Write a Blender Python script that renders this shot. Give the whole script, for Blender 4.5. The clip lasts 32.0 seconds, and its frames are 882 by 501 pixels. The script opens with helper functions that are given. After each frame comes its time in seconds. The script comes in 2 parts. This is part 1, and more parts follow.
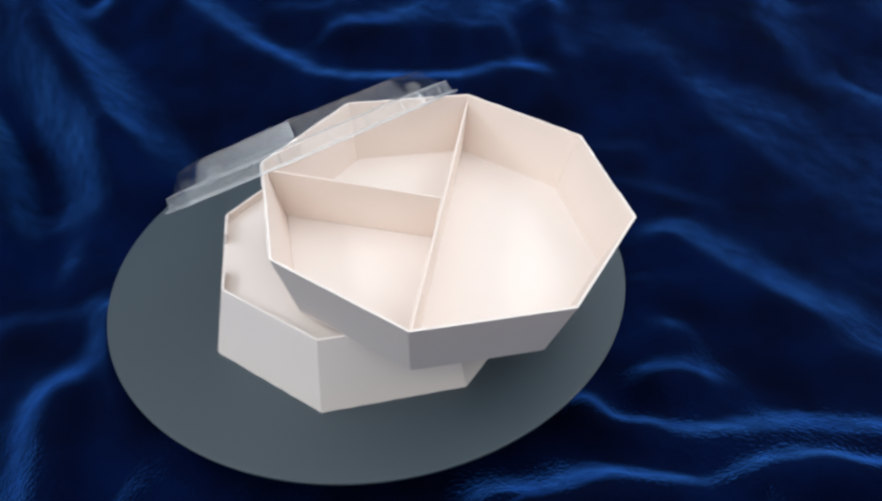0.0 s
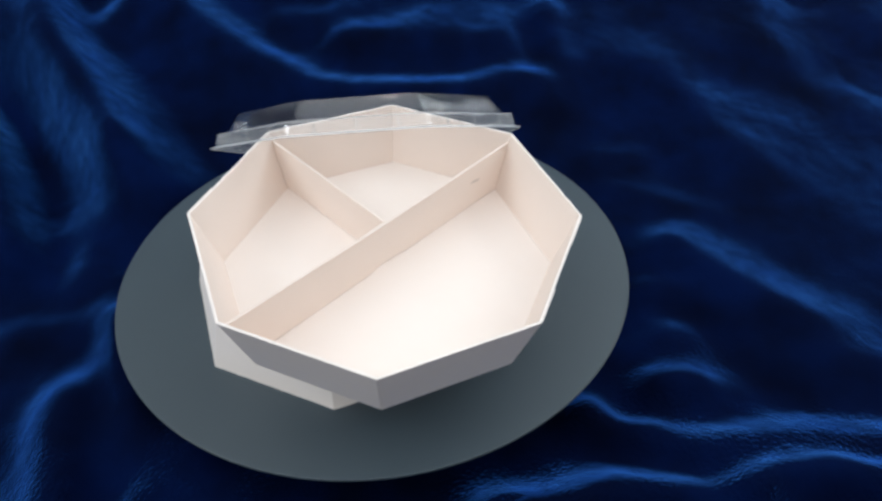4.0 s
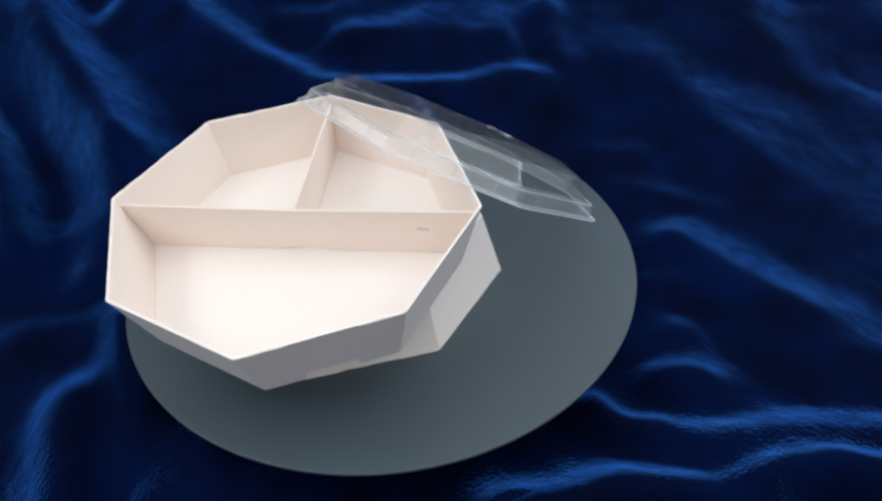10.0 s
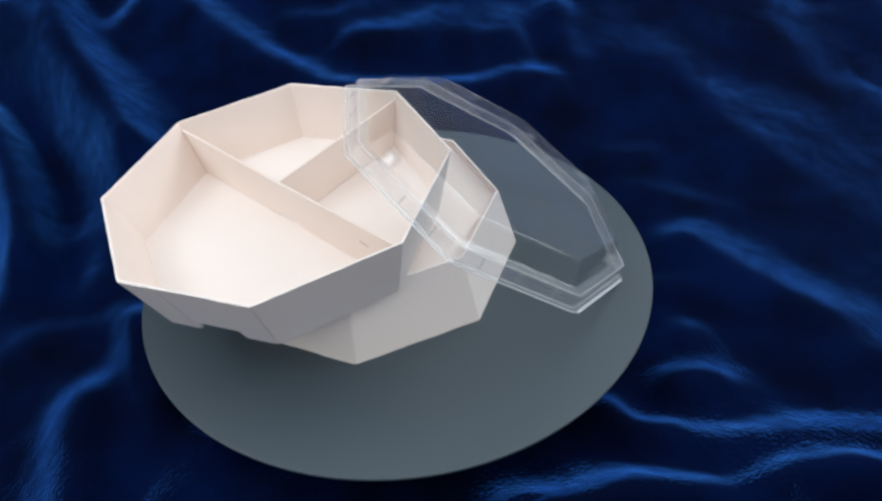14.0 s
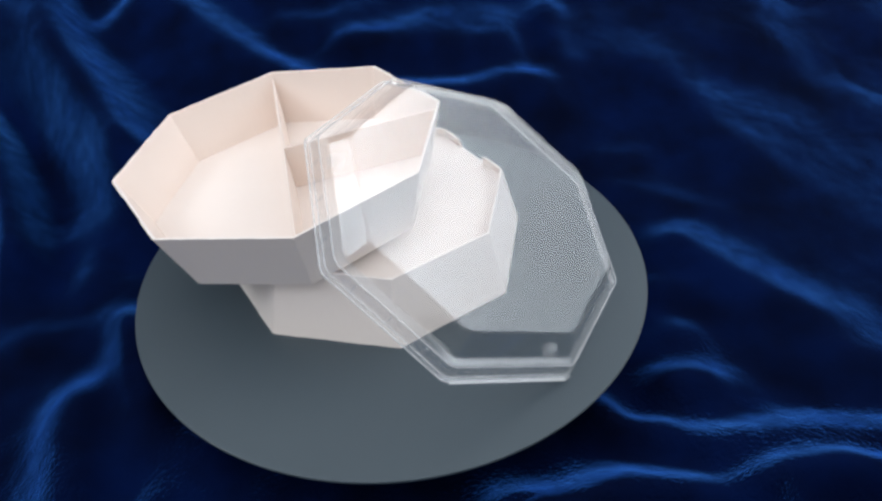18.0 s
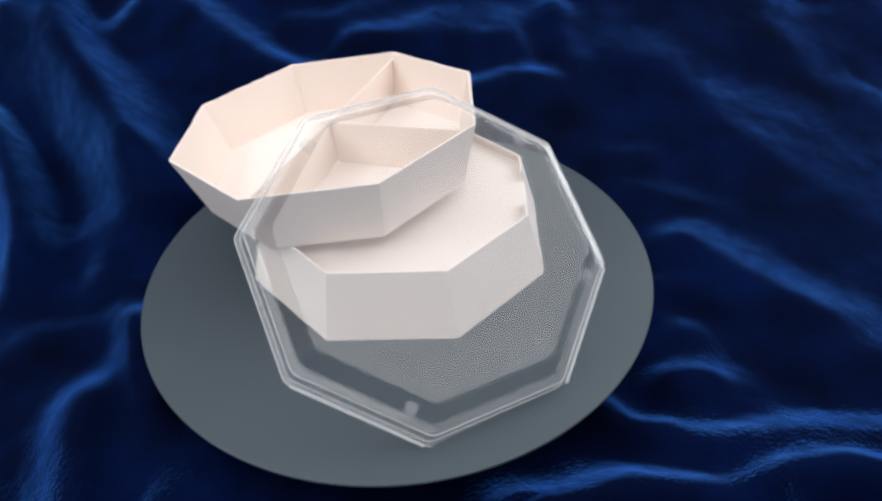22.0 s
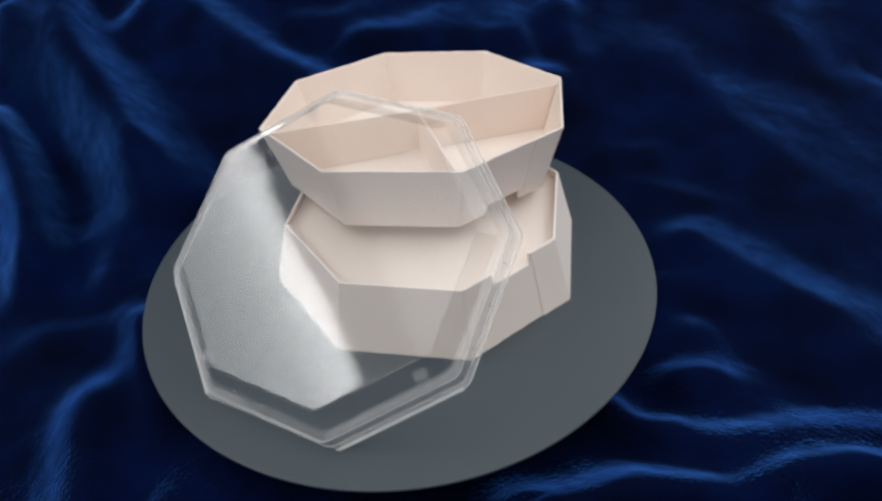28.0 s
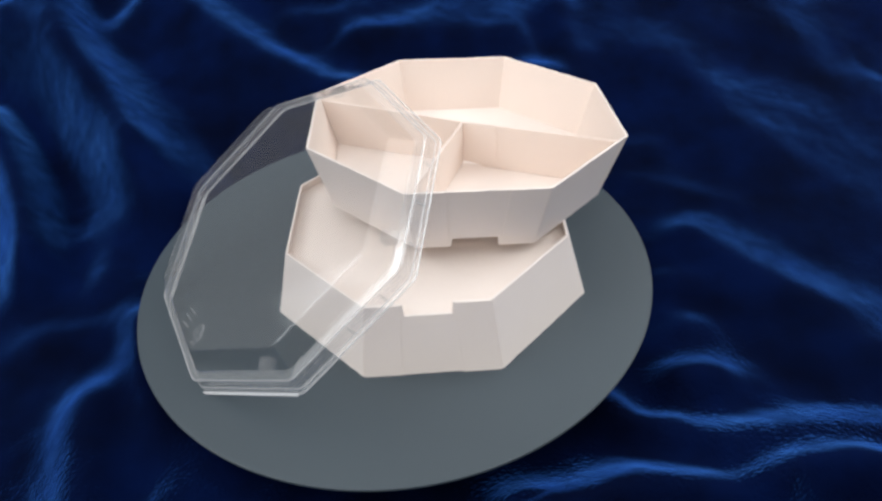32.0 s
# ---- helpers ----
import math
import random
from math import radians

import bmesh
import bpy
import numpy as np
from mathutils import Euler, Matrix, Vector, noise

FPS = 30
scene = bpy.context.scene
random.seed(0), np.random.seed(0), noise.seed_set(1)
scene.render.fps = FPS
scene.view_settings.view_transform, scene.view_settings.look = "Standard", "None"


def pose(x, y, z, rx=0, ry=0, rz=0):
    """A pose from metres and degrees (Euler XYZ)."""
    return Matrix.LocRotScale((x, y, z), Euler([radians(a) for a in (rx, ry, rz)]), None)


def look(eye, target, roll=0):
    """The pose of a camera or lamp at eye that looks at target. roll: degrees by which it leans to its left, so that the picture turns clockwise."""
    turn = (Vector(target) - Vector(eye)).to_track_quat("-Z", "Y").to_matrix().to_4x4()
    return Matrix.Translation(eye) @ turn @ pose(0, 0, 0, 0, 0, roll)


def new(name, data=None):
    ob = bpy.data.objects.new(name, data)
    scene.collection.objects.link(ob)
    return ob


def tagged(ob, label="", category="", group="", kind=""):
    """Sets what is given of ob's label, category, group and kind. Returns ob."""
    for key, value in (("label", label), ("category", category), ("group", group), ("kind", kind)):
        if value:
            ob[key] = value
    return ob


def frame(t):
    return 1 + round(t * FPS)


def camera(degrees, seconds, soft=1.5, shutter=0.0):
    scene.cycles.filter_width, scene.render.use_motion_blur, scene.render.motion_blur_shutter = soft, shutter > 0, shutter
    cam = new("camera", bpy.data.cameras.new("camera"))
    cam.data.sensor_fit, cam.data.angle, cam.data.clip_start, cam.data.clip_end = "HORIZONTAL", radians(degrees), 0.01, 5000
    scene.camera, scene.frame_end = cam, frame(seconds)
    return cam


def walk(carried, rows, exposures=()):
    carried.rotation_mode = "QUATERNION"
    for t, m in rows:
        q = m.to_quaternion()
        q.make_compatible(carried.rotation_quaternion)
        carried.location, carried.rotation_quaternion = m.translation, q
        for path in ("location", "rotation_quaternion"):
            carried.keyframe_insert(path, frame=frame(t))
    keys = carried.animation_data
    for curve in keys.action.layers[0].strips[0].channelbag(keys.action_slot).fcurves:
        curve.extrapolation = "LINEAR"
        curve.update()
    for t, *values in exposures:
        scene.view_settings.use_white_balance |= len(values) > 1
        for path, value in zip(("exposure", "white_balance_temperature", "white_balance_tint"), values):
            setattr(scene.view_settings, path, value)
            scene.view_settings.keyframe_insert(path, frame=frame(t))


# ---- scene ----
SPIN = -8.741          # degrees a second: the platter turns clockwise seen from above


def view(x, y, z, tilt, pan, roll):
    return pose(x, y, z, tilt, 0, pan) @ pose(0, 0, 0, 0, 0, roll)


cam = camera(65.37, 32.0, soft=2.7)
walk(cam, [
    (0, view(0.0078, -0.3135, 0.2723, 49.16, -5.75, -2.00)),
    (0.5, view(0.0075, -0.3138, 0.2723, 49.18, -5.49, -2.46)),
    (1, view(0.0073, -0.3141, 0.2723, 49.20, -5.65, -2.63)),
    (1.5, view(0.0071, -0.3144, 0.2723, 49.17, -5.68, -2.90)),
    (2, view(0.0069, -0.3146, 0.2723, 49.19, -5.42, -2.88)),
    (2.5, view(0.0070, -0.3149, 0.2722, 49.49, -5.51, -2.29)),
    (3, view(0.0071, -0.3151, 0.2721, 49.50, -5.40, -2.34)),
    (3.5, view(0.0072, -0.3153, 0.2720, 49.53, -5.45, -2.25)),
    (5.5, view(0.0078, -0.3163, 0.2715, 49.67, -5.19, -2.71)),
    (6, view(0.0079, -0.3165, 0.2714, 49.66, -5.13, -2.89)),
    (6.5, view(0.0072, -0.3166, 0.2715, 49.68, -5.12, -2.88)),
    (7, view(0.0065, -0.3167, 0.2715, 49.63, -5.28, -3.07)),
    (7.5, view(0.0058, -0.3167, 0.2716, 49.56, -5.42, -2.78)),
    (8, view(0.0051, -0.3168, 0.2716, 49.56, -5.57, -2.78)),
    (8.5, view(0.0044, -0.3169, 0.2717, 49.56, -5.51, -2.83)),
    (9, view(0.0038, -0.3169, 0.2718, 49.60, -5.55, -2.78)),
    (9.5, view(0.0035, -0.3167, 0.2720, 49.57, -5.66, -2.83)),
    (10, view(0.0033, -0.3165, 0.2723, 49.49, -5.76, -2.58)),
    (10.5, view(0.0031, -0.3163, 0.2726, 49.57, -5.42, -2.98)),
    (11, view(0.0029, -0.3161, 0.2728, 49.55, -6.16, -2.06)),
    (11.5, view(0.0027, -0.3159, 0.2731, 49.49, -5.46, -2.70)),
    (12, view(0.0025, -0.3157, 0.2734, 49.53, -5.35, -2.89)),
    (12.5, view(0.0023, -0.3155, 0.2736, 49.51, -5.31, -3.02)),
    (13, view(0.0021, -0.3153, 0.2739, 49.40, -5.13, -3.14)),
    (13.5, view(0.0022, -0.3152, 0.2737, 49.48, -5.10, -3.38)),
    (14, view(0.0024, -0.3150, 0.2735, 49.52, -4.77, -3.33)),
    (14.5, view(0.0025, -0.3149, 0.2733, 49.52, -5.05, -3.45)),
    (16.5, view(0.0032, -0.3143, 0.2726, 49.41, -5.21, -3.18)),
    (17, view(0.0027, -0.3152, 0.2726, 49.62, -5.17, -2.80)),
    (17.5, view(0.0023, -0.3160, 0.2727, 49.60, -4.95, -2.97)),
    (18, view(0.0018, -0.3169, 0.2727, 49.80, -5.64, -2.85)),
    (18.5, view(0.0014, -0.3177, 0.2728, 49.87, -5.32, -3.22)),
    (19, view(0.0009, -0.3185, 0.2729, 49.91, -5.37, -3.29)),
    (19.5, view(0.0015, -0.3183, 0.2730, 49.91, -5.26, -3.43)),
    (20, view(0.0021, -0.3181, 0.2732, 49.97, -5.17, -3.75)),
    (20.5, view(0.0027, -0.3178, 0.2734, 49.92, -5.34, -3.60)),
    (21, view(0.0033, -0.3176, 0.2736, 49.88, -4.84, -3.76)),
    (21.5, view(0.0039, -0.3173, 0.2737, 49.86, -4.78, -3.70)),
    (22, view(0.0044, -0.3171, 0.2739, 49.64, -4.64, -3.42)),
    (22.5, view(0.0050, -0.3168, 0.2741, 49.66, -4.68, -3.61)),
    (23, view(0.0056, -0.3166, 0.2743, 49.60, -4.46, -3.69)),
    (23.5, view(0.0057, -0.3165, 0.2743, 49.55, -4.50, -4.05)),
    (24, view(0.0058, -0.3164, 0.2744, 49.48, -4.49, -4.20)),
    (24.5, view(0.0059, -0.3163, 0.2745, 49.44, -4.18, -4.58)),
    (25, view(0.0060, -0.3163, 0.2746, 49.34, -4.36, -4.72)),
    (25.5, view(0.0061, -0.3162, 0.2746, 49.39, -4.20, -4.58)),
    (27.5, view(0.0064, -0.3158, 0.2749, 49.29, -3.95, -4.40)),
    (28, view(0.0065, -0.3157, 0.2750, 49.31, -3.71, -4.34)),
    (28.5, view(0.0070, -0.3161, 0.2745, 49.33, -3.98, -4.22)),
    (29, view(0.0076, -0.3164, 0.2740, 49.41, -3.84, -4.46)),
    (29.5, view(0.0074, -0.3162, 0.2740, 49.30, -4.00, -4.50)),
    (30, view(0.0073, -0.3160, 0.2741, 49.35, -3.89, -4.62)),
    (30.5, view(0.0072, -0.3158, 0.2741, 49.27, -3.79, -4.98)),
    (31, view(0.0071, -0.3155, 0.2741, 49.27, -3.49, -5.27)),
    (31.5, view(0.0070, -0.3153, 0.2741, 49.24, -3.46, -5.13)),
    (32, view(0.0069, -0.3151, 0.2741, 49.17, -3.75, -4.67)),
], exposures=[(0, -0.13, 6250, 10), (4, -0.14, 6220, 8), (10, -0.13, 6170, 8), (14, -0.14, 6170, 9), (17, -0.09, 6200, 10), (18, -0.14, 6240, 11), (20, -0.22, 6470, 12), (22, -0.02, 6520, 13), (24, -0.02, 6570, 14), (25, 0.02, 6570, 13), (27.5, -0.30, 6720, 12), (28.4, -0.42, 6770, 12), (30, -0.22, 6670, 12), (31, -0.02, 6590, 12), (32, 0.0, 6620, 12)])

# ---- light ----
world = bpy.data.worlds.new("world")
scene.world = world
world.use_nodes = True
world.node_tree.nodes["Background"].inputs[0].default_value = (0.8, 0.9, 1.0, 1)
world.node_tree.nodes["Background"].inputs[1].default_value = 0.6


def area_lamp(name, m, sx, sy, radiance, color):
    data = bpy.data.lights.new(name, "AREA")
    data.shape, data.size, data.size_y = "RECTANGLE", sx, sy
    data.energy, data.color = radiance * sx * sy * math.pi, color
    ob = new(name, data)
    ob.matrix_world = m
    return ob


area_lamp("ceiling_lamp", look((0.22, -0.24, 1.62), (0.22, -0.24, 0)), 2.6, 2.6, 1.25, (0.975, 0.99, 1.0))
# softboxes on both sides, fading towards their lower edge


def softbox(name, az, el0, el1, wide, radiance, fade=(), color=(0.91, 0.968, 1.0)):
    mid, far = radians((el0 + el1) / 2), 1.29
    eye = Vector((math.cos(radians(az)) * math.cos(mid), math.sin(radians(az)) * math.cos(mid), math.sin(mid))) * far
    ob = area_lamp(name, look(eye, (0, 0, 0)), wide, 2 * far * math.tan(radians(el1 - el0) / 2), radiance, color)
    if fade:
        data = ob.data
        data.use_nodes = True
        nt = data.node_tree
        glow = nt.nodes["Emission"]
        place, split, falloff = nt.nodes.new("ShaderNodeNewGeometry"), nt.nodes.new("ShaderNodeSeparateXYZ"), nt.nodes.new("ShaderNodeValToRGB")
        while len(falloff.color_ramp.elements) < len(fade):
            falloff.color_ramp.elements.new(0.5)
        for e, (p, v) in zip(falloff.color_ramp.elements, fade):
            e.position, e.color = p, (v, v, v, 1)
        nt.links.new(place.outputs["Parametric"], split.inputs[0])
        nt.links.new(split.outputs["Y"], falloff.inputs["Fac"])
        nt.links.new(falloff.outputs["Color"], glow.inputs["Strength"])


softbox("softbox_left", 179, 24, 49.8, 1.05, 11.0, [(0.0, 0.07), (0.3, 0.16), (0.5, 0.25), (0.68, 0.38), (0.82, 0.60), (0.93, 1.0)])
softbox("softbox_right", 18, 20, 47, 1.30, 5.4, [(0.0, 0.45), (0.45, 0.62), (0.7, 0.85), (0.9, 1.0)])
# unseen fill light, added to brighten the tray walls that face the camera
softbox("front_fill", 258, 15, 47, 1.6, 1.1, color=(1.0, 0.985, 0.96))


# ---- materials ----
def material(name, rough=0.6, base=(0.5, 0.5, 0.5)):
    mat = bpy.data.materials.new(name)
    mat.use_nodes = True
    nt = mat.node_tree
    b = nt.nodes["Principled BSDF"]
    b.inputs["Base Color"].default_value = (*base, 1)
    b.inputs["Roughness"].default_value = rough
    return mat, nt, b


def add(nt, kind, **values):
    n = nt.nodes.new(kind)
    for key, value in values.items():
        n.inputs[key.replace("_", " ")].default_value = value
    return n


def object_noise(nt, scale, detail=4, stretch=(1, 1, 1)):
    co = nt.nodes.new("ShaderNodeTexCoord")
    mp = nt.nodes.new("ShaderNodeMapping")
    mp.inputs["Scale"].default_value = stretch
    no = add(nt, "ShaderNodeTexNoise", Scale=scale, Detail=detail)
    nt.links.new(co.outputs["Object"], mp.inputs["Vector"])
    nt.links.new(mp.outputs["Vector"], no.inputs["Vector"])
    return no


def ramp(nt, src, stops):
    r = nt.nodes.new("ShaderNodeValToRGB")
    while len(r.color_ramp.elements) < len(stops):
        r.color_ramp.elements.new(0.5)
    for e, (p, c) in zip(r.color_ramp.elements, stops):
        e.position, e.color = p, (*c, 1)
    nt.links.new(src, r.inputs["Fac"])
    return r


def bump(nt, b, src, strength, distance, after=None):
    n = add(nt, "ShaderNodeBump", Strength=strength, Distance=distance)
    nt.links.new(src, n.inputs["Height"])
    if after:
        nt.links.new(after.outputs["Normal"], n.inputs["Normal"])
    nt.links.new(n.outputs["Normal"], b.inputs["Normal"])
    return n


def paperboard(name, low, high):
    mat, nt, b = material(name, 0.62)
    big, fine = object_noise(nt, 18, 3), object_noise(nt, 420, 5, (1, 1, 0.35))
    r = ramp(nt, big.outputs["Fac"], [(0.3, low), (0.7, high)])
    nt.links.new(r.outputs["Color"], b.inputs["Base Color"])
    k = bump(nt, b, big.outputs["Fac"], 0.25, 0.004)
    bump(nt, b, fine.outputs["Fac"], 0.18, 0.0004, k)
    b.inputs["Specular IOR Level"].default_value = 0.3
    return mat


def grey_platter():
    mat, nt, b = material("grey_platter", 0.48)
    big, fine = object_noise(nt, 9, 4), object_noise(nt, 900, 3)
    r = ramp(nt, big.outputs["Fac"], [(0.3, (0.045, 0.063, 0.077)), (0.7, (0.051, 0.071, 0.086))])
    nt.links.new(r.outputs["Color"], b.inputs["Base Color"])
    bump(nt, b, fine.outputs["Fac"], 0.1, 0.0003)
    b.inputs["Specular IOR Level"].default_value = 0.5
    return mat


def velvet():
    mat, nt, b = material("blue_velvet", 0.9)
    big, mid, fine = object_noise(nt, 8, 3), object_noise(nt, 30, 3), object_noise(nt, 700, 3)
    mix = add(nt, "ShaderNodeMath")
    mix.operation = "MULTIPLY"
    nt.links.new(big.outputs["Fac"], mix.inputs[0])
    nt.links.new(mid.outputs["Fac"], mix.inputs[1])
    r = ramp(nt, mix.outputs["Value"], [(0.12, (0.0002, 0.0017, 0.011)), (0.39, (0.0005, 0.0049, 0.035))])
    nt.links.new(r.outputs["Color"], b.inputs["Base Color"])
    b.inputs["Specular IOR Level"].default_value = 0.03
    tint = ramp(nt, mix.outputs["Value"], [(0.12, (0.036, 0.190, 0.85)), (0.36, (0.068, 0.300, 1.0))])
    nt.links.new(tint.outputs["Color"], b.inputs["Sheen Tint"])
    b.inputs["Sheen Roughness"].default_value = 0.55
    # the nap leans this way and that in patches, as crushed velvet does
    lean = object_noise(nt, 17, 2)
    lean.inputs["Distortion"].default_value = 0.5
    k = bump(nt, b, lean.outputs["Fac"], 0.17, 0.012)
    # finger-wide blotches where it has been stroked the other way
    blotch = ramp(nt, object_noise(nt, 85, 4).outputs["Fac"], [(0.34, (0.55, 0.55, 0.55)), (0.66, (1.0, 1.0, 1.0))])
    # towards the front the pile is brushed up into coarse tufts
    tuft, patch = object_noise(nt, 420, 2), ramp(nt, object_noise(nt, 24, 2).outputs["Fac"], [(0.42, (0.0, 0.0, 0.0)), (0.56, (1.0, 1.0, 1.0))])
    brushed = add(nt, "ShaderNodeMath")
    brushed.operation = "MULTIPLY"
    nt.links.new(tuft.outputs["Fac"], brushed.inputs[0])
    place, near = add(nt, "ShaderNodeSeparateXYZ"), nt.nodes.new("ShaderNodeMapRange")
    near.inputs["From Min"].default_value, near.inputs["From Max"].default_value = -0.05, -0.10
    nt.links.new(nt.nodes.new("ShaderNodeTexCoord").outputs["Object"], place.inputs[0])
    nt.links.new(place.outputs["Y"], near.inputs["Value"])
    where = add(nt, "ShaderNodeMath")
    where.operation = "MULTIPLY"
    nt.links.new(patch.outputs["Color"], where.inputs[0])
    nt.links.new(near.outputs["Result"], where.inputs[1])
    nt.links.new(where.outputs["Value"], brushed.inputs[1])
    k = bump(nt, b, brushed.outputs["Value"], 0.60, 0.0020, k)
    k = bump(nt, b, fine.outputs["Fac"], 0.22, 0.001, k)
    # painted sheen: weight rises by ramp where the cloth turns from the camera
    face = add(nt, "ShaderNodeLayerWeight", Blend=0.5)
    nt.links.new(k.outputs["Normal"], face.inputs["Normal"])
    facing_sheen = ramp(nt, face.outputs["Facing"], [(0.18, (0.0, 0.0, 0.0)), (0.38, (0.03, 0.03, 0.03)), (0.48, (0.17, 0.17, 0.17)), (0.60, (0.54, 0.54, 0.54)), (0.78, (0.95, 0.95, 0.95))])
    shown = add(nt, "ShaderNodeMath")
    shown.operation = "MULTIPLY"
    nt.links.new(facing_sheen.outputs["Color"], shown.inputs[0])
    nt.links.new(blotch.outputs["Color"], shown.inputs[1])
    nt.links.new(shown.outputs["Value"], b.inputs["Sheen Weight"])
    return mat


def clear_plastic(name, haze, rough):
    mat = bpy.data.materials.new(name)
    mat.use_nodes = True
    nt = mat.node_tree
    nt.nodes.clear()
    out = nt.nodes.new("ShaderNodeOutputMaterial")
    clear = add(nt, "ShaderNodeBsdfTransparent", Color=(0.997, 0.998, 0.998, 1))
    gloss = add(nt, "ShaderNodeBsdfGlossy", Roughness=rough)
    dull = add(nt, "ShaderNodeBsdfDiffuse", Color=(0.93, 0.95, 0.97, 1))
    face = add(nt, "ShaderNodeLayerWeight", Blend=0.5)
    power = add(nt, "ShaderNodeMath")
    power.operation = "POWER"
    power.inputs[1].default_value = 5
    fres = add(nt, "ShaderNodeMath")
    fres.operation = "MULTIPLY_ADD"
    fres.inputs[1].default_value, fres.inputs[2].default_value = 0.35, 0.046
    nt.links.new(face.outputs["Facing"], power.inputs[0])
    nt.links.new(power.outputs[0], fres.inputs[0])
    no = object_noise(nt, 13, 2)
    bp = add(nt, "ShaderNodeBump", Strength=0.14, Distance=0.004)
    nt.links.new(no.outputs["Fac"], bp.inputs["Height"])
    nt.links.new(bp.outputs["Normal"], gloss.inputs["Normal"])
    a, c = add(nt, "ShaderNodeMixShader", Fac=haze), nt.nodes.new("ShaderNodeMixShader")
    nt.links.new(clear.outputs[0], a.inputs[1])
    nt.links.new(dull.outputs[0], a.inputs[2])
    nt.links.new(fres.outputs[0], c.inputs["Fac"])
    nt.links.new(a.outputs[0], c.inputs[1])
    nt.links.new(gloss.outputs[0], c.inputs[2])
    nt.links.new(c.outputs[0], out.inputs["Surface"])
    return mat


def plaster(name, base):
    mat, nt, b = material(name, 0.9)
    no = object_noise(nt, 3, 5)
    r = ramp(nt, no.outputs["Fac"], [(0.3, tuple(c * 0.94 for c in base)), (0.7, base)])
    nt.links.new(r.outputs["Color"], b.inputs["Base Color"])
    bump(nt, b, no.outputs["Fac"], 0.1, 0.004)
    return mat


BOARD = paperboard("paperboard", (0.838, 0.722, 0.646), (0.864, 0.748, 0.674))
BOARD_BASE = paperboard("base_paperboard", (0.872, 0.776, 0.712), (0.894, 0.800, 0.740))
BOARD_WHITE = paperboard("white_paperboard", (0.880, 0.800, 0.748), (0.900, 0.824, 0.776))
PLATTER, VELVET = grey_platter(), velvet()
FILM, FILM_EDGE = clear_plastic("clear_film", 0.022, 0.075), clear_plastic("clear_film_edge", 0.32, 0.10)
FILM_WALL, FILM_LEDGE = clear_plastic("clear_film_wall", 0.004, 0.05), clear_plastic("clear_film_ledge", 0.07, 0.08)
FILM_KNURL = clear_plastic("clear_film_knurl", 0.6, 0.10)
FILM_MARK = clear_plastic("clear_film_mark", 0.09, 0.12)
FILM_STUD = clear_plastic("clear_film_stud", 0.06, 0.06)
FILM_FLANGE = clear_plastic("clear_film_flange", 0.08, 0.08)
CEILING = plaster("ceiling_paint", (0.80, 0.80, 0.80))
WALL, WOOD = plaster("wall_paint", (0.30, 0.31, 0.32)), plaster("brown_wood", (0.2, 0.13, 0.08))
SCUFF = paperboard("scuffed_paperboard", (0.60, 0.52, 0.47), (0.70, 0.61, 0.55))
LINT = plaster("white_lint", (0.8, 0.8, 0.8))
DARK = plaster("black_plastic", (0.02, 0.02, 0.022))


# ---- mesh tools ----
def part(name, bm, mat, parent=None, label=""):
    me = bpy.data.meshes.new(name)
    bmesh.ops.recalc_face_normals(bm, faces=bm.faces[:])
    bm.to_mesh(me)
    bm.free()
    for m in mat if isinstance(mat, tuple) else (mat,):
        me.materials.append(m)
    ob = new(name, me)
    ob.parent = parent
    return tagged(ob, label)


def bevel(ob, width, segments=2):
    m = ob.modifiers.new("bevel", "BEVEL")
    m.width, m.segments, m.limit_method, m.angle_limit = width, segments, "ANGLE", radians(35)
    return ob


def box(x0, x1, y0, y1, z0, z1):
    bm = bmesh.new()
    bmesh.ops.create_cube(bm, size=1, matrix=Matrix.Translation(((x0 + x1) / 2, (y0 + y1) / 2, (z0 + z1) / 2)) @ Matrix.Diagonal((x1 - x0, y1 - y0, z1 - z0, 1)))
    return bm


def slab(front, back, back_look=0):
    """A closed plate between two outlines of equal length; back_look: the material slot of its back."""
    bm = bmesh.new()
    a, b = [bm.verts.new(p) for p in front], [bm.verts.new(p) for p in back]
    bm.faces.new(a), bm.faces.new(b[::-1])
    bm.faces.ensure_lookup_table()
    bm.faces[1].material_index = back_look
    for i in range(len(a)):
        j = (i + 1) % len(a)
        bm.faces.new((a[i], b[i], b[j], a[j]))
    return bm


def lathe(profile, n=96):
    bm = bmesh.new()
    rings = [[bm.verts.new((r * math.cos(2 * math.pi * k / n), r * math.sin(2 * math.pi * k / n), z)) for k in range(n)] for r, z in profile]
    for a, b in zip(rings, rings[1:]):
        for k in range(n):
            bm.faces.new((a[k], a[(k + 1) % n], b[(k + 1) % n], b[k]))
    bm.faces.new(rings[0][::-1]), bm.faces.new(rings[-1])
    return bm


# ---- room ----
def room():
    x0, x1, y0, y1, z0, z1 = -1.7, 1.7, -1.8, 2.0, -0.79, 1.75
    tagged(part("floor", box(x0 - .1, x1 + .1, y0 - .1, y1 + .1, z0 - .1, z0), WOOD), kind="structure")
    tagged(part("ceiling", box(x0 - .1, x1 + .1, y0 - .1, y1 + .1, z1, z1 + .1), CEILING), kind="structure")
    tagged(part("wall_north", box(x0 - .1, x1 + .1, y1, y1 + .1, z0, z1), WALL), kind="structure")
    tagged(part("wall_south", box(x0 - .1, x1 + .1, y0 - .1, y0, z0, z1), WALL), kind="structure")
    tagged(part("wall_west", box(x0 - .1, x0, y0, y1, z0, z1), WALL), kind="structure")
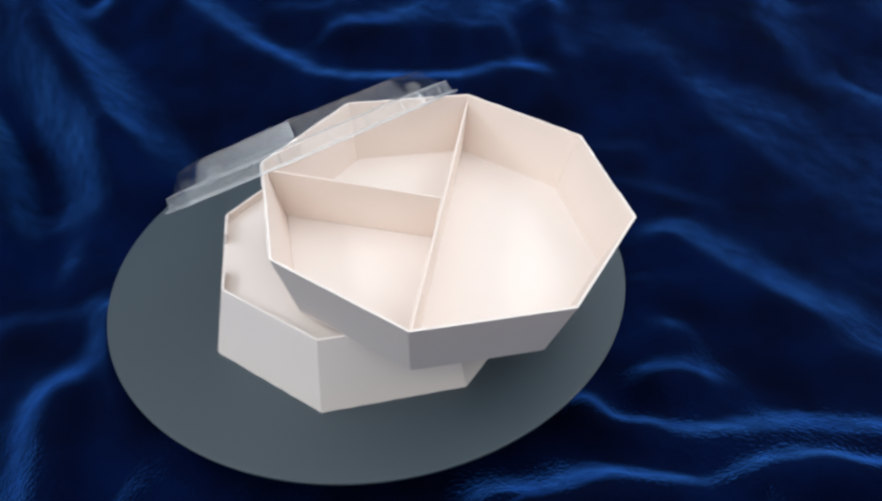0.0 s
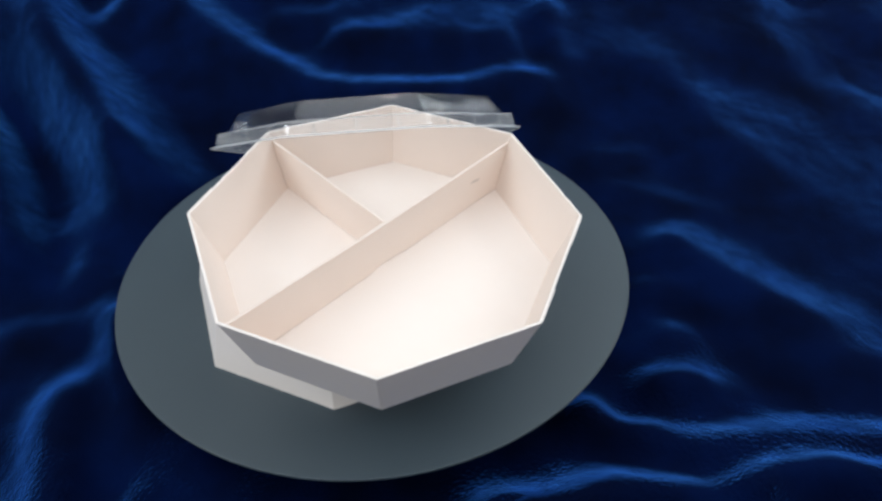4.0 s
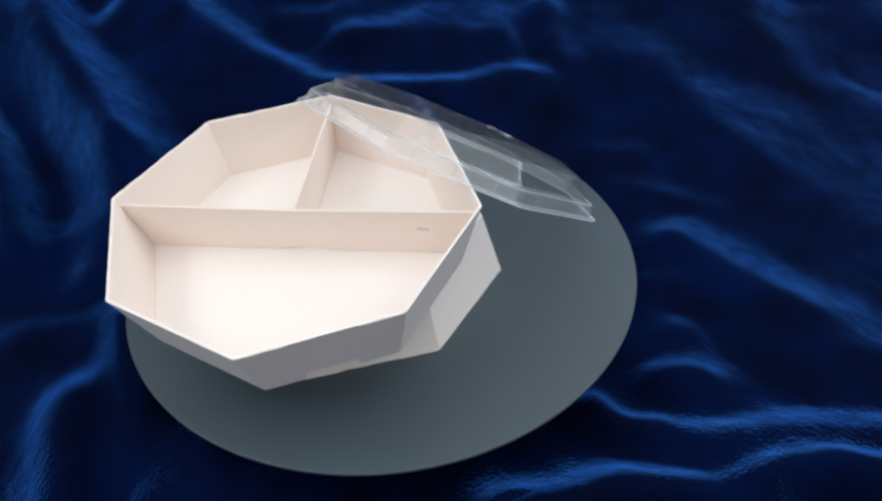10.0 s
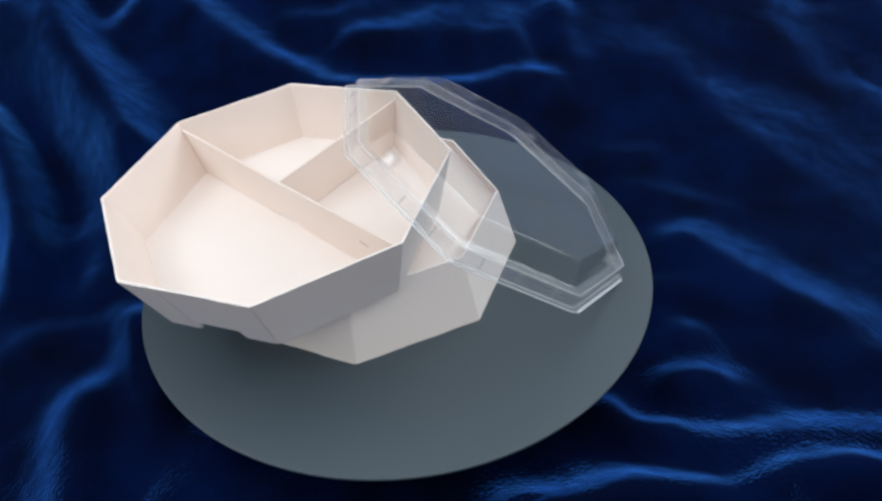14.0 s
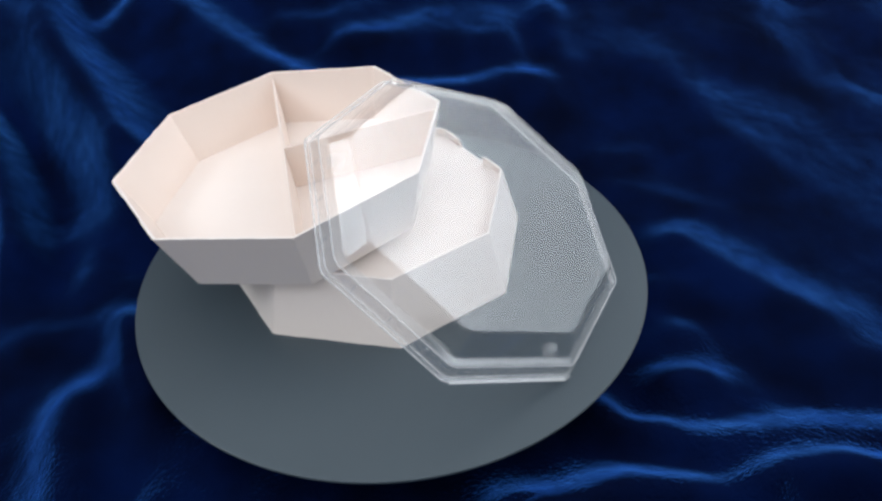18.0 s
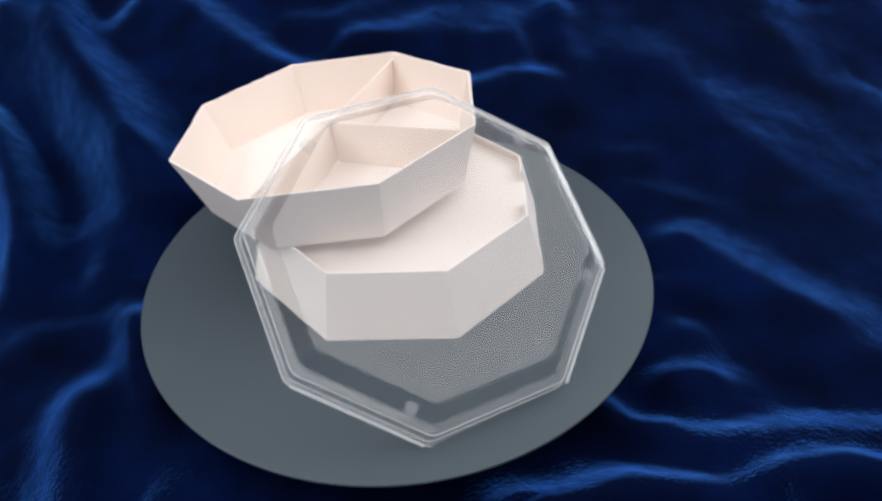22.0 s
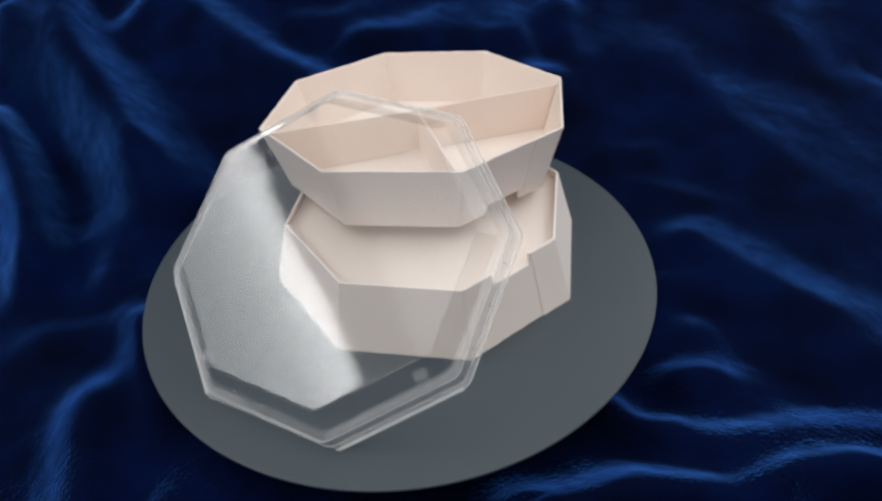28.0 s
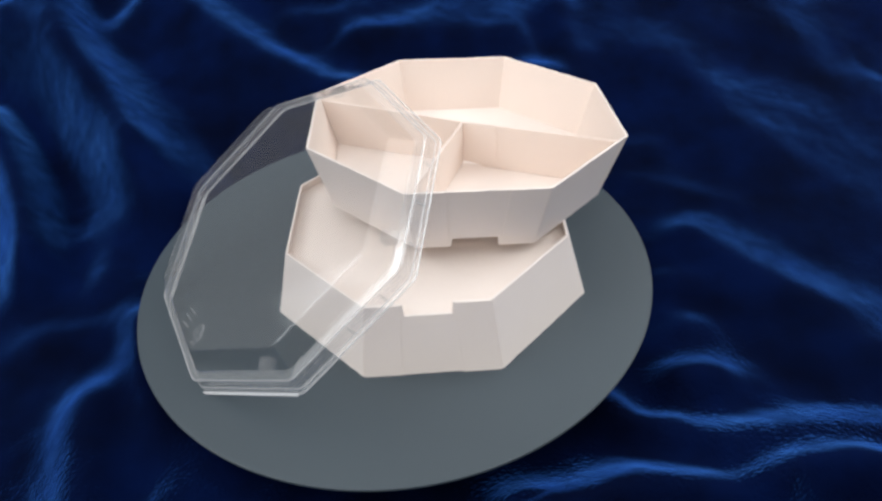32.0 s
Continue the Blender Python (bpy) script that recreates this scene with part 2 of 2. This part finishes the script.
    tagged(part("wall_east", box(x1, x1 + .1, y0, y1, z0, z1), WALL), kind="structure")


room()


# ---- table and cloth ----
def spline(points, n=10):
    p = np.array(points, float)
    if len(p) < 3:
        return p
    q = np.vstack([2 * p[0] - p[1], p, 2 * p[-1] - p[-2]])
    out = []
    for i in range(1, len(q) - 2):
        for u in np.linspace(0, 1, n, endpoint=False):
            a, b, c, d = q[i - 1], q[i], q[i + 1], q[i + 2]
            out.append(0.5 * (2 * b + (c - a) * u + (2 * a - 5 * b + 4 * c - d) * u ** 2 + (3 * b - a - 3 * c + d) * u ** 3))
    return np.array(out + [p[-1]])


FOLDS = []


def fold(crest, left, right, high, hollow, fade=0.07):
    """A crease of the cloth: its crest line, the width of the slope on each side, its height, how hollow its slopes are, and how slowly its ends fade."""
    FOLDS.append((crest, left, right, high, hollow, fade))


fold([(-0.298, 0.387), (-0.254, 0.276), (-0.214, 0.192), (-0.155, 0.098)], 0.029, 0.037, 0.0629, 1.00, 0.13)
fold([(-0.351, 0.337), (-0.252, 0.237), (-0.202, 0.179), (-0.152, 0.050)], 0.070, 0.024, 0.0512, 1.00, 0.16)
fold([(-0.200, 0.118), (-0.192, 0.098), (-0.188, 0.058), (-0.188, 0.033), (-0.185, 0.027)], 0.017, 0.029, 0.0166, 1.00, 0.15)
fold([(-0.337, 0.240), (-0.295, 0.191), (-0.257, 0.113), (-0.227, 0.030)], 0.013, 0.031, 0.0545, 1.00, 0.12)
fold([(-0.229, 0.076), (-0.217, 0.075), (-0.217, 0.068)], 0.090, 0.045, 0.0122, 1.20, 0.20)
fold([(-0.196, 0.126), (-0.192, 0.102), (-0.192, 0.079)], 0.014, 0.012, 0.0080, 1.3, 0.2)
fold([(-0.183, -0.002), (-0.166, 0.034), (-0.204, 0.034), (-0.195, 0.041)], 0.016, 0.018, 0.0150, 1.20, 0.20)
fold([(-0.245, 0.006), (-0.190, 0.001), (-0.167, 0.023)], 0.016, 0.016, 0.0115, 1.20, 0.20)
fold([(-0.175, -0.032), (-0.169, -0.087), (-0.160, -0.135), (-0.165, -0.219)], 0.018, 0.030, 0.0310, 1.00, 0.16)
fold([(-0.170, 0.013), (-0.157, -0.015), (-0.150, -0.040), (-0.134, -0.087)], 0.027, 0.014, 0.0310, 1.00, 0.07)
fold([(-0.202, 0.350), (-0.157, 0.303), (-0.132, 0.277), (-0.108, 0.255), (-0.077, 0.233), (-0.045, 0.210), (-0.013, 0.200), (0.018, 0.196), (0.050, 0.193), (0.085, 0.191), (0.119, 0.200), (0.166, 0.187)], 0.039, 0.090, 0.0310, 1.15, 0.06)
fold([(0.131, 0.149), (0.168, 0.212), (0.161, 0.233), (0.171, 0.296), (0.189, 0.309)], 0.022, 0.022, 0.0240, 1.00, 0.20)
fold([(-0.085, 0.303), (-0.050, 0.296), (-0.027, 0.297), (0.025, 0.314)], 0.016, 0.044, 0.0105, 1.40, 0.07)
fold([(-0.045, 0.271), (-0.000, 0.255), (0.117, 0.243), (0.125, 0.260), (0.148, 0.246)], 0.052, 0.048, 0.0266, 1.15, 0.16)
fold([(0.182, 0.045), (0.198, 0.016), (0.226, -0.033), (0.251, -0.066), (0.248, -0.086), (0.313, -0.134)], 0.040, 0.039, 0.0143, 1.25, 0.12)
fold([(0.158, 0.099), (0.205, 0.071), (0.255, 0.041)], 0.016, 0.018, 0.0032, 1.40, 0.07)
fold([(0.148, -0.038), (0.170, -0.065), (0.154, -0.094)], 0.018, 0.018, 0.0065, 1.20, 0.30)
fold([(0.151, -0.067), (0.155, -0.098), (0.196, -0.094)], 0.016, 0.016, 0.0105, 1.00, 0.30)
fold([(0.127, -0.095), (0.169, -0.095), (0.179, -0.089)], 0.016, 0.015, 0.0286, 1.00, 0.30)
fold([(0.158, -0.008), (0.159, -0.012), (0.205, -0.031)], 0.024, 0.022, 0.0080, 1.40, 0.07)
fold([(0.116, -0.111), (0.100, -0.108), (0.143, -0.139), (0.163, -0.139), (0.195, -0.141), (0.218, -0.146), (0.249, -0.153), (0.226, -0.164)], 0.026, 0.016, 0.0222, 1.10, 0.07)
fold([(0.015, -0.153), (0.064, -0.165), (0.100, -0.159), (0.155, -0.174), (0.165, -0.166)], 0.025, 0.016, 0.0303, 1.20, 0.20)
fold([(0.148, -0.173), (0.148, -0.173), (0.172, -0.164), (0.201, -0.165), (0.208, -0.170), (0.262, -0.180), (0.287, -0.189)], 0.024, 0.017, 0.0388, 1.00, 0.07)
fold([(-0.152, -0.111), (-0.144, -0.097), (-0.129, -0.090), (-0.108, -0.096), (-0.085, -0.112)], 0.034, 0.034, 0.0165, 1.2)
fold([(0.363, 0.266), (0.301, 0.222), (0.296, 0.110), (0.301, 0.090), (0.327, 0.048), (0.355, -0.020), (0.360, -0.054)], 0.043, 0.047, 0.0019, 1.00, 0.07)
fold([(0.151, 0.120), (0.211, 0.123), (0.225, 0.114)], 0.022, 0.022, 0.0050, 1.00, 0.30)
fold([(0.255, 0.330), (0.360, 0.317), (0.360, 0.223), (0.482, 0.218)], 0.035, 0.050, 0.0070, 1.15, 0.20)
fold([(0.130, 0.208), (0.238, 0.206), (0.277, 0.120), (0.312, 0.067)], 0.090, 0.054, 0.0169, 1.15, 0.20)
fold([(0.165, 0.076), (0.177, 0.088), (0.227, 0.056)], 0.016, 0.018, 0.0032, 1.20, 0.30)
fold([(-0.135, -0.115), (-0.089, -0.139), (-0.098, -0.143)], 0.055, 0.072, 0.0160, 1.40, 0.07)


def velvet_cloth():
    step, x0, x1, y0, y1 = 0.0024, -0.62, 0.62, -0.46, 0.60
    xs, ys = np.arange(x0, x1 + 1e-6, step), np.arange(y0, y1 + 1e-6, step)
    gx, gy = np.meshgrid(xs, ys)
    h = np.zeros_like(gx)
    for crest, wl, wr, high, hollow, fade in FOLDS:
        p = spline(crest)
        seg = np.hypot(*(p[1:] - p[:-1]).T)
        run = np.concatenate([[0], np.cumsum(seg)])
        best, side, along = np.full(gx.shape, 9.0), np.zeros_like(gx), np.zeros_like(gx)
        for i, (a, b) in enumerate(zip(p, p[1:])):
            d = b - a
            u = np.clip(((gx - a[0]) * d[0] + (gy - a[1]) * d[1]) / (d @ d), 0, 1)
            ex, ey = gx - a[0] - u * d[0], gy - a[1] - u * d[1]
            dist = np.hypot(ex, ey)
            m = dist < best
            best = np.where(m, dist, best)
            side = np.where(m, d[0] * ey - d[1] * ex, side)
            along = np.where(m, run[i] + u * seg[i], along)
        w = np.where(side > 0, wl, wr)
        ends = np.clip(np.minimum(along, run[-1] - along) / max(0.012, fade * run[-1]), 0, 1)
        ends = ends * ends * (3 - 2 * ends)
        tent = np.clip(1 - best / (w * (0.3 + 0.7 * hollow)), 0, 1) ** hollow
        h = (h ** 3 + (high * tent * (0.1 + 0.9 * ends)) ** 3) ** (1 / 3)
    def blur(a, cells):
        reach = np.arange(-10, 11)
        kernel = np.exp(-0.5 * (reach / cells) ** 2)
        kernel /= kernel.sum()
        for axis in (0, 1):
            a = sum(k * np.roll(a, i, axis) for i, k in zip(reach, kernel))
        return a
    # sharper creases in front, softer ones at the left, at the back and beside the platter
    soft = 1 / (1 + np.exp((gx + 0.13) / 0.015)) / (1 + np.exp((-0.20 - gy) / 0.02))
    soft = np.clip(soft + 1 / (1 + np.exp((0.16 - gy) / 0.02)) + 1.2 * np.exp(-((gx - 0.165) ** 2 + (gy + 0.075) ** 2) / 0.03 ** 2), 0, 1)
    h = blur(h, 2.6) * (1 - soft) + blur(h, 4.0) * soft
    def waves(scale, seed):
        return np.array([noise.noise((x * scale, y * scale, seed)) for x, y in zip(gx.ravel().tolist(), gy.ravel().tolist())]).reshape(h.shape)
    crumpled = 0.8 + 0.1 / (1 + np.exp((gx + 0.13) / 0.03))
    h += waves(7, 3.1) * 0.004 + (waves(22, 7.7) * 0.0011 + waves(45, 5.2) * 0.0002) * crumpled
    # the rear of the cloth lies in loose hollows
    loose = 1 / (1 + np.exp((0.15 - gy) / 0.02)) / (1 + np.exp((0.19 - gx) / 0.02))
    loose = np.maximum(loose, 1 / (1 + np.exp((0.25 - gy) / 0.012)) / (1 + np.exp((-0.05 - gx) / 0.02)))
    h += waves(15, 2.4) * 0.009 * loose
    rumpled = 1 / (1 + np.exp((gx + 0.15) / 0.02)) + np.exp(-((gx - 0.17) ** 2 + (gy + 0.06) ** 2) / 0.05 ** 2)
    h += waves(40, 9.1) * (0.0009 + 0.0034 * (gx > 0)) * rumpled * np.clip(1 - h / 0.012, 0, 1)
    z = np.maximum(-0.036 + h, -0.0385) + 0.5 * 0.05 * np.log1p(np.exp((gy - 0.17) / 0.05))
    r = np.hypot(gx, gy)
    cap = np.where(r < 0.165, -0.016, -0.016 + (r - 0.165) * 1.2)
    z = np.minimum(z, cap)
    z = np.where(r < 0.105, -0.034, z)
    edge = np.minimum(np.minimum(gx - x0, x1 - gx), np.minimum(gy - y0, y1 - gy))
    z = z - np.where(edge < 0.05, (0.05 - edge) * 0.3, 0)
    ny, nx = gx.shape
    me = bpy.data.meshes.new("velvet_cloth")
    me.vertices.add(nx * ny)
    me.vertices.foreach_set("co", np.stack([gx, gy, z], -1).astype(np.float32).ravel())
    i = (np.arange(ny - 1)[:, None] * nx + np.arange(nx - 1)[None]).ravel()
    quads = np.stack([i, i + 1, i + nx + 1, i + nx], 1).astype(np.int32)
    me.loops.add(quads.size), me.polygons.add(len(quads))
    me.loops.foreach_set("vertex_index", quads.ravel())
    me.polygons.foreach_set("loop_start", np.arange(0, quads.size, 4, dtype=np.int32))
    me.update(calc_edges=True)
    me.polygons.foreach_set("use_smooth", np.ones(len(quads), bool))
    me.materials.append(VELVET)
    ob = new("velvet_cloth", me)
    m = ob.modifiers.new("thick", "SOLIDIFY")
    m.thickness, m.offset = 0.0015, -1
    return tagged(ob, "crumpled dark blue velvet cloth spread over the table", "cloth")


def table():
    ob = tagged(new("table"), "wooden table covered by a blue velvet cloth", "table")
    bevel(part("tabletop", box(-.60, .60, -.44, .61, -.075, -.0415), WOOD, ob), .003)
    for x in (-.54, .54):
        for y in (-.38, .55):
            bevel(part("leg", box(x - .03, x + .03, y - .03, y + .03, -.79, -.075), WOOD, ob), .003)
    return ob


def backdrop_board():
    bm = slab([(-.57, .21, -.041), (-.57, .58, -.041), (-.57, .58, .140)], [(.57, .21, -.041), (.57, .58, -.041), (.57, .58, .140)])
    return tagged(part("backdrop_board", bm, WOOD), "sloping wooden board under the rear of the cloth", "board")


table()
backdrop_board()
velvet_cloth()


def lint(x, y, z, size, seed):
    bm = bmesh.new()
    bmesh.ops.create_icosphere(bm, subdivisions=1, radius=size)
    shake = random.Random(seed)
    for v in bm.verts:
        v.co *= shake.uniform(0.5, 1.3)
    ob = part("lint_speck", bm, LINT)
    ob.location = (x, y, z)
    return tagged(ob, "tiny white speck of lint on the velvet", "lint", "lint specks")


# ---- turntable ----
def turntable():
    ob = tagged(new("turntable"), "round matte grey display turntable on blue velvet", "turntable")
    part("base", lathe([(0.100, -0.0345), (0.102, -0.030), (0.100, -0.010), (0.096, -0.0062)], 64), DARK, ob)
    bm = lathe([(0.140, -0.0060), (0.1490, -0.0022), (0.1498, -0.0016), (0.15, -0.0008), (0.1498, -0.0002), (0.1494, 0.0)], 192)
    bmesh.ops.translate(bm, verts=bm.verts[:], vec=(-0.0036, 0.0006, 0))
    platter = part("platter", bm, PLATTER, ob)
    return platter


lint(0.2093, -0.0505, -0.0366, 0.00034, 3)
PLATTER_DISC = turntable()

# ---- trays ----
RIM, FOOT, DEEP, SHELF, THICK = 0.0928, 0.0813, 0.0393, 0.0060, 0.0013


def corner(k, r, z):
    a = radians(45 * k)
    return Vector((r * math.cos(a), r * math.sin(a), z))


def face_point(k, u, v, out):
    """A point on side k: u from corner to corner, v from the foot up to the rim, out: metres proud of the outer skin."""
    g = out / math.cos(radians(22.5))
    lo = corner(k, FOOT + g, 0).lerp(corner(k + 1, FOOT + g, 0), u)
    hi = corner(k, RIM + g, DEEP).lerp(corner(k + 1, RIM + g, DEEP), u)
    return lo.lerp(hi, v)


def tray(label, dividers):
    ob = tagged(new("octagonal_tray"), label, "tray", "octagonal trays")
    rough = random.Random(7)
    notch = [(0.30, 0), (0.315, SHELF / DEEP), (0.685, SHELF / DEEP), (0.70, 0)]
    for k in range(8):
        rim = [(u / 14, 1 + rough.uniform(-0.006, 0.004)) for u in range(13, 0, -1)]
        outline = [(0, 0)] + (notch if k in (2, 6) else []) + [(1, 0), (1, 1)] + rim + [(0, 1)]
        bevel(part("side_panel", slab([face_point(k, u, v, 0) for u, v in outline], [face_point(k, u, v, -THICK) for u, v in outline], 1), (BOARD_WHITE, BOARD), ob), .0003)
        if k in (2, 6):
            for a, b in ((0.015, 0.285), (0.715, 0.985)):
                # each flap stands off a little along its free edge
                flap = [(a, 0.004), (b, 0.004), (b, 0.996), (a, 0.996)]
                off = [.0004 if (u > 0.2) == (u < 0.8) else .0003 for u, v in flap]
                bevel(part("glue_flap", slab([face_point(k, u, v, d) for (u, v), d in zip(flap, off)], [face_point(k, u, v, d - .00025) for (u, v), d in zip(flap, off)]), BOARD_WHITE, ob), .0001)
    r = FOOT + (RIM - FOOT) * SHELF / DEEP - THICK / math.cos(radians(22.5)) + 0.0002
    part("bottom_panel", slab([corner(k, r, SHELF) for k in range(8)], [corner(k, r, SHELF + 0.001) for k in range(8)]), BOARD_BASE, ob)
    if dividers:
        top = DEEP - 0.0042
        def reach(z):
            return FOOT + (RIM - FOOT) * z / DEEP - 0.0017
        w, z0 = 0.0006, SHELF + 0.0012
        a = [(-reach(z0), z0), (-.012, z0), (-.006, z0 + .0014), (.004, z0 + .0018), (.014, z0), (reach(z0), z0), (reach(top), top), (0.0, top - .0012), (-reach(top), top)]
        bevel(part("long_divider", slab([(x, -w, z) for x, z in a], [(x, w, z) for x, z in a]), BOARD, ob), .0002)
        a = [(-reach(z0), z0), (-w - .0001, z0), (-w - .0001, top - .0012), (-reach(top), top)]
        bevel(part("short_divider", slab([(w, x, z) for x, z in a], [(-w, x, z) for x, z in a]), BOARD, ob), .0002)
        # a grey scuff low on the divider
        a = [(-.060, top - .012), (-.066, top - .0125), (-.067, top - .0115), (-.061, top - .0105)]
        part("scuff", slab([(x, w + .00012, z) for x, z in a], [(x, w + .00003, z) for x, z in a]), SCUFF, ob)
        a = [(w + .0001, z0 + .002), (.019, z0 + .002), (.021, z0 + .006), (.021, top - .006), (.019, top - .002), (w + .0001, top - .0012)]
        bevel(part("divider_flap", slab([(x, -w - .0001, z) for x, z in a], [(x, -w - .0007, z) for x, z in a]), BOARD, ob), .0001)
    return ob


UPPER = tray("open white paperboard tray with three compartments", True)
LOWER = tray("white paperboard tray turned upside down", False)


# ---- lid ----
MARKS = pose(0.0500, 0.0445, 0.0196, 0, 0, 43)
MARK_STROKES = (((-.0060, -.0118), (-.0052, -.0050)), ((-.0022, -.0118), (-.0014, -.0056)), ((.0016, -.0118), (.0024, -.0050)),
                ((-.0030, .0050), (.0030, .0010)), ((.0036, .0022), (.0046, .0078)), ((.0036, .0090), (-.0030, .0062)), ((.0012, .0042), (.0014, .0066)), ((.0070, .0030), (.0073, .0075)))
def octagon(r, z, soft):
    """An octagon with rounded corners; soft: how far each rounding reaches along the sides."""
    out = []
    for k in range(8):
        c, a, b = corner(k, r, z), corner(k - 1, r, z), corner(k + 1, r, z)
        p, q = c + (a - c).normalized() * soft, c + (b - c).normalized() * soft
        for u in (0, 0.25, 0.5, 0.75, 1):
            out.append(p * (1 - u) ** 2 + c * 2 * u * (1 - u) + q * u * u)
    return out


def shell(profile):
    bm = bmesh.new()
    rings = [[bm.verts.new(p) for p in octagon(*row)] for row in profile]
    n = len(rings[0])
    for a, b in zip(rings, rings[1:]):
        for k in range(n):
            bm.faces.new((a[k], a[(k + 1) % n], b[(k + 1) % n], b[k]))
    return bm, rings


def solid(ob, thickness=0.0004):
    m = ob.modifiers.new("thick", "SOLIDIFY")
    m.thickness, m.offset = thickness, -1
    return ob


def bead(r, z, thick, soft=0.003):
    """A thin rounded bead that runs round the octagon."""
    bm = bmesh.new()
    rings = []
    for a in range(6):
        c, q = math.cos(a * math.pi / 3), math.sin(a * math.pi / 3)
        rings.append([bm.verts.new(p) for p in octagon(r + thick * c, z + thick * q, soft)])
    n = len(rings[0])
    for a in range(6):
        p, q = rings[a], rings[(a + 1) % 6]
        for k in range(n):
            bm.faces.new((p[k], p[(k + 1) % n], q[(k + 1) % n], q[k]))
    return bm


def lid():
    ob = tagged(new("plastic_cover"), "clear plastic octagonal cover leaning on the stacked trays", "cover")
    bm, _ = shell([(0.0957, 0.0002, .003), (0.0953, 0.0008, .003), (0.0936, 0.0010, .003), (0.0930, 0.0014, .003), (0.0918, 0.0068, .003), (0.0913, 0.0078, .003)])
    solid(part("flange", bm, FILM_FLANGE, ob), .0005)
    part("rim_bead", bead(0.0956, 0.0005, .00042), FILM_EDGE, ob, "bright rolled rim of clear plastic")
    part("inner_bead", bead(0.0932, 0.0013, .00026), FILM_EDGE, ob)
    part("step_bead", bead(0.0912, 0.0080, .00030), FILM_EDGE, ob, "bright step line of clear plastic")
    bm, _ = shell([(0.0912, 0.0079, .003), (0.0906, 0.0082, .003), (0.0872, 0.0086, .003), (0.0863, 0.0091, .003)])
    solid(part("ledge", bm, FILM_LEDGE, ob))
    bm, _ = shell([(0.0863, 0.0091, .003), (0.0856, 0.0099, .003), (0.0788, 0.0186, .003)])
    solid(part("sloping_wall", bm, FILM_WALL, ob))
    bm, rings = shell([(0.0788, 0.0186, .003), (0.0782, 0.0193, .003), (0.0772, 0.0196, .003), (0.0758, 0.0196, .003)])
    bm.faces.new(rings[-1])
    solid(part("top_panel", bm, FILM, ob))
    # four snap studs on the ledge, against the wall
    for side, along in ((7, 0.0203), (1, 0.0198), (3, -0.0193), (5, -0.0193)):
        foot = [(0.0742, -.0036), (0.0815, -.0030), (0.0815, .0030), (0.0742, .0036)]
        head = [(0.0742, -.0030), (0.0796, -.0024), (0.0796, .0024), (0.0742, .0030)]
        bm = slab([(x, y, 0.0086) for x, y in foot], [(x, y, 0.0140) for x, y in head])
        bmesh.ops.transform(bm, verts=bm.verts[:], matrix=pose(0, 0, 0, 0, 0, 45 * side + 22.5) @ pose(0, along, 0))
        bevel(part("snap_stud", bm, FILM_STUD, ob), .0006)
    # small ribs that stiffen the flange
    for side in range(8):
        for along in (-0.021, 0.0, 0.021):
            bm = slab([(0.0862, -.0006, .0012), (0.0862, .0006, .0012), (0.0850, .0006, .0072), (0.0850, -.0006, .0072)],
                      [(0.0869, -.0006, .0012), (0.0869, .0006, .0012), (0.0856, .0006, .0072), (0.0856, -.0006, .0072)])
            bmesh.ops.transform(bm, verts=bm.verts[:], matrix=pose(0, 0, 0, 0, 0, 45 * side + 22.5) @ pose(0, along, 0))
            part("flange_rib", bm, FILM_FLANGE, ob)
    # moulded marks near one corner of the panel, too small to read: a framed sign and a triangle
    def stroke(p, q, wide=.0007):
        p, q = Vector((*p, 0)), Vector((*q, 0))
        u = (q - p).normalized()
        v = Vector((-u.y, u.x, 0)) * wide / 2
        base = [p - u * wide / 2 - v, q + u * wide / 2 - v, q + u * wide / 2 + v, p - u * wide / 2 + v]
        bm = slab(base, [c + Vector((0, 0, .0005)) for c in base])
        bmesh.ops.transform(bm, verts=bm.verts[:], matrix=MARKS)
        part("moulded_mark", bm, FILM_MARK, ob)
    for p, q in MARK_STROKES:
        stroke(p, q)
    # the flange is knurled on alternate sides
    for k in (1, 7):
        a, b = corner(k, 0.0961, 0.0006), corner(k + 1, 0.0961, 0.0006)
        turn = Matrix.Rotation(radians(45 * k + 22.5), 4, "Z")
        for i in range(46):
            bm = bmesh.new()
            bmesh.ops.create_cube(bm, size=1, matrix=Matrix.Translation(a.lerp(b, 0.05 + 0.90 * i / 45)) @ turn @ Matrix.Diagonal((0.0013, 0.0008, 0.0010, 1)))
            part("knurl", bm, FILM_KNURL, ob)
    return ob


LID = lid()


# ---- what moves ----
def motions():
    def spun(rest):
        return [(t, pose(0, 0, 0, 0, 0, SPIN * t) @ rest) for t in range(33)]
    upper = Matrix(((-0.2754, 0.9577, 0.0837, 0.0379), (-0.9611, -0.2724, -0.0452, -0.0426), (-0.0205, -0.0929, 0.9955, 0.0762), (0, 0, 0, 1)))
    lid_at = Matrix(((0.0632, 0.9502, -0.3053, -0.0308), (-0.8570, 0.2084, 0.4713, 0.0469), (0.5114, 0.2318, 0.8275, 0.0481), (0, 0, 0, 1)))
    walk(PLATTER_DISC, spun(Matrix()))
    walk(UPPER, spun(upper @ pose(0, 0, -DEEP)))
    walk(LOWER, spun(pose(-0.0031, -0.0213, DEEP, 180, 0, -108.05 + 45)))
    walk(LID, spun(lid_at @ pose(0, 0, 0, 0, 0, 180)))


motions()
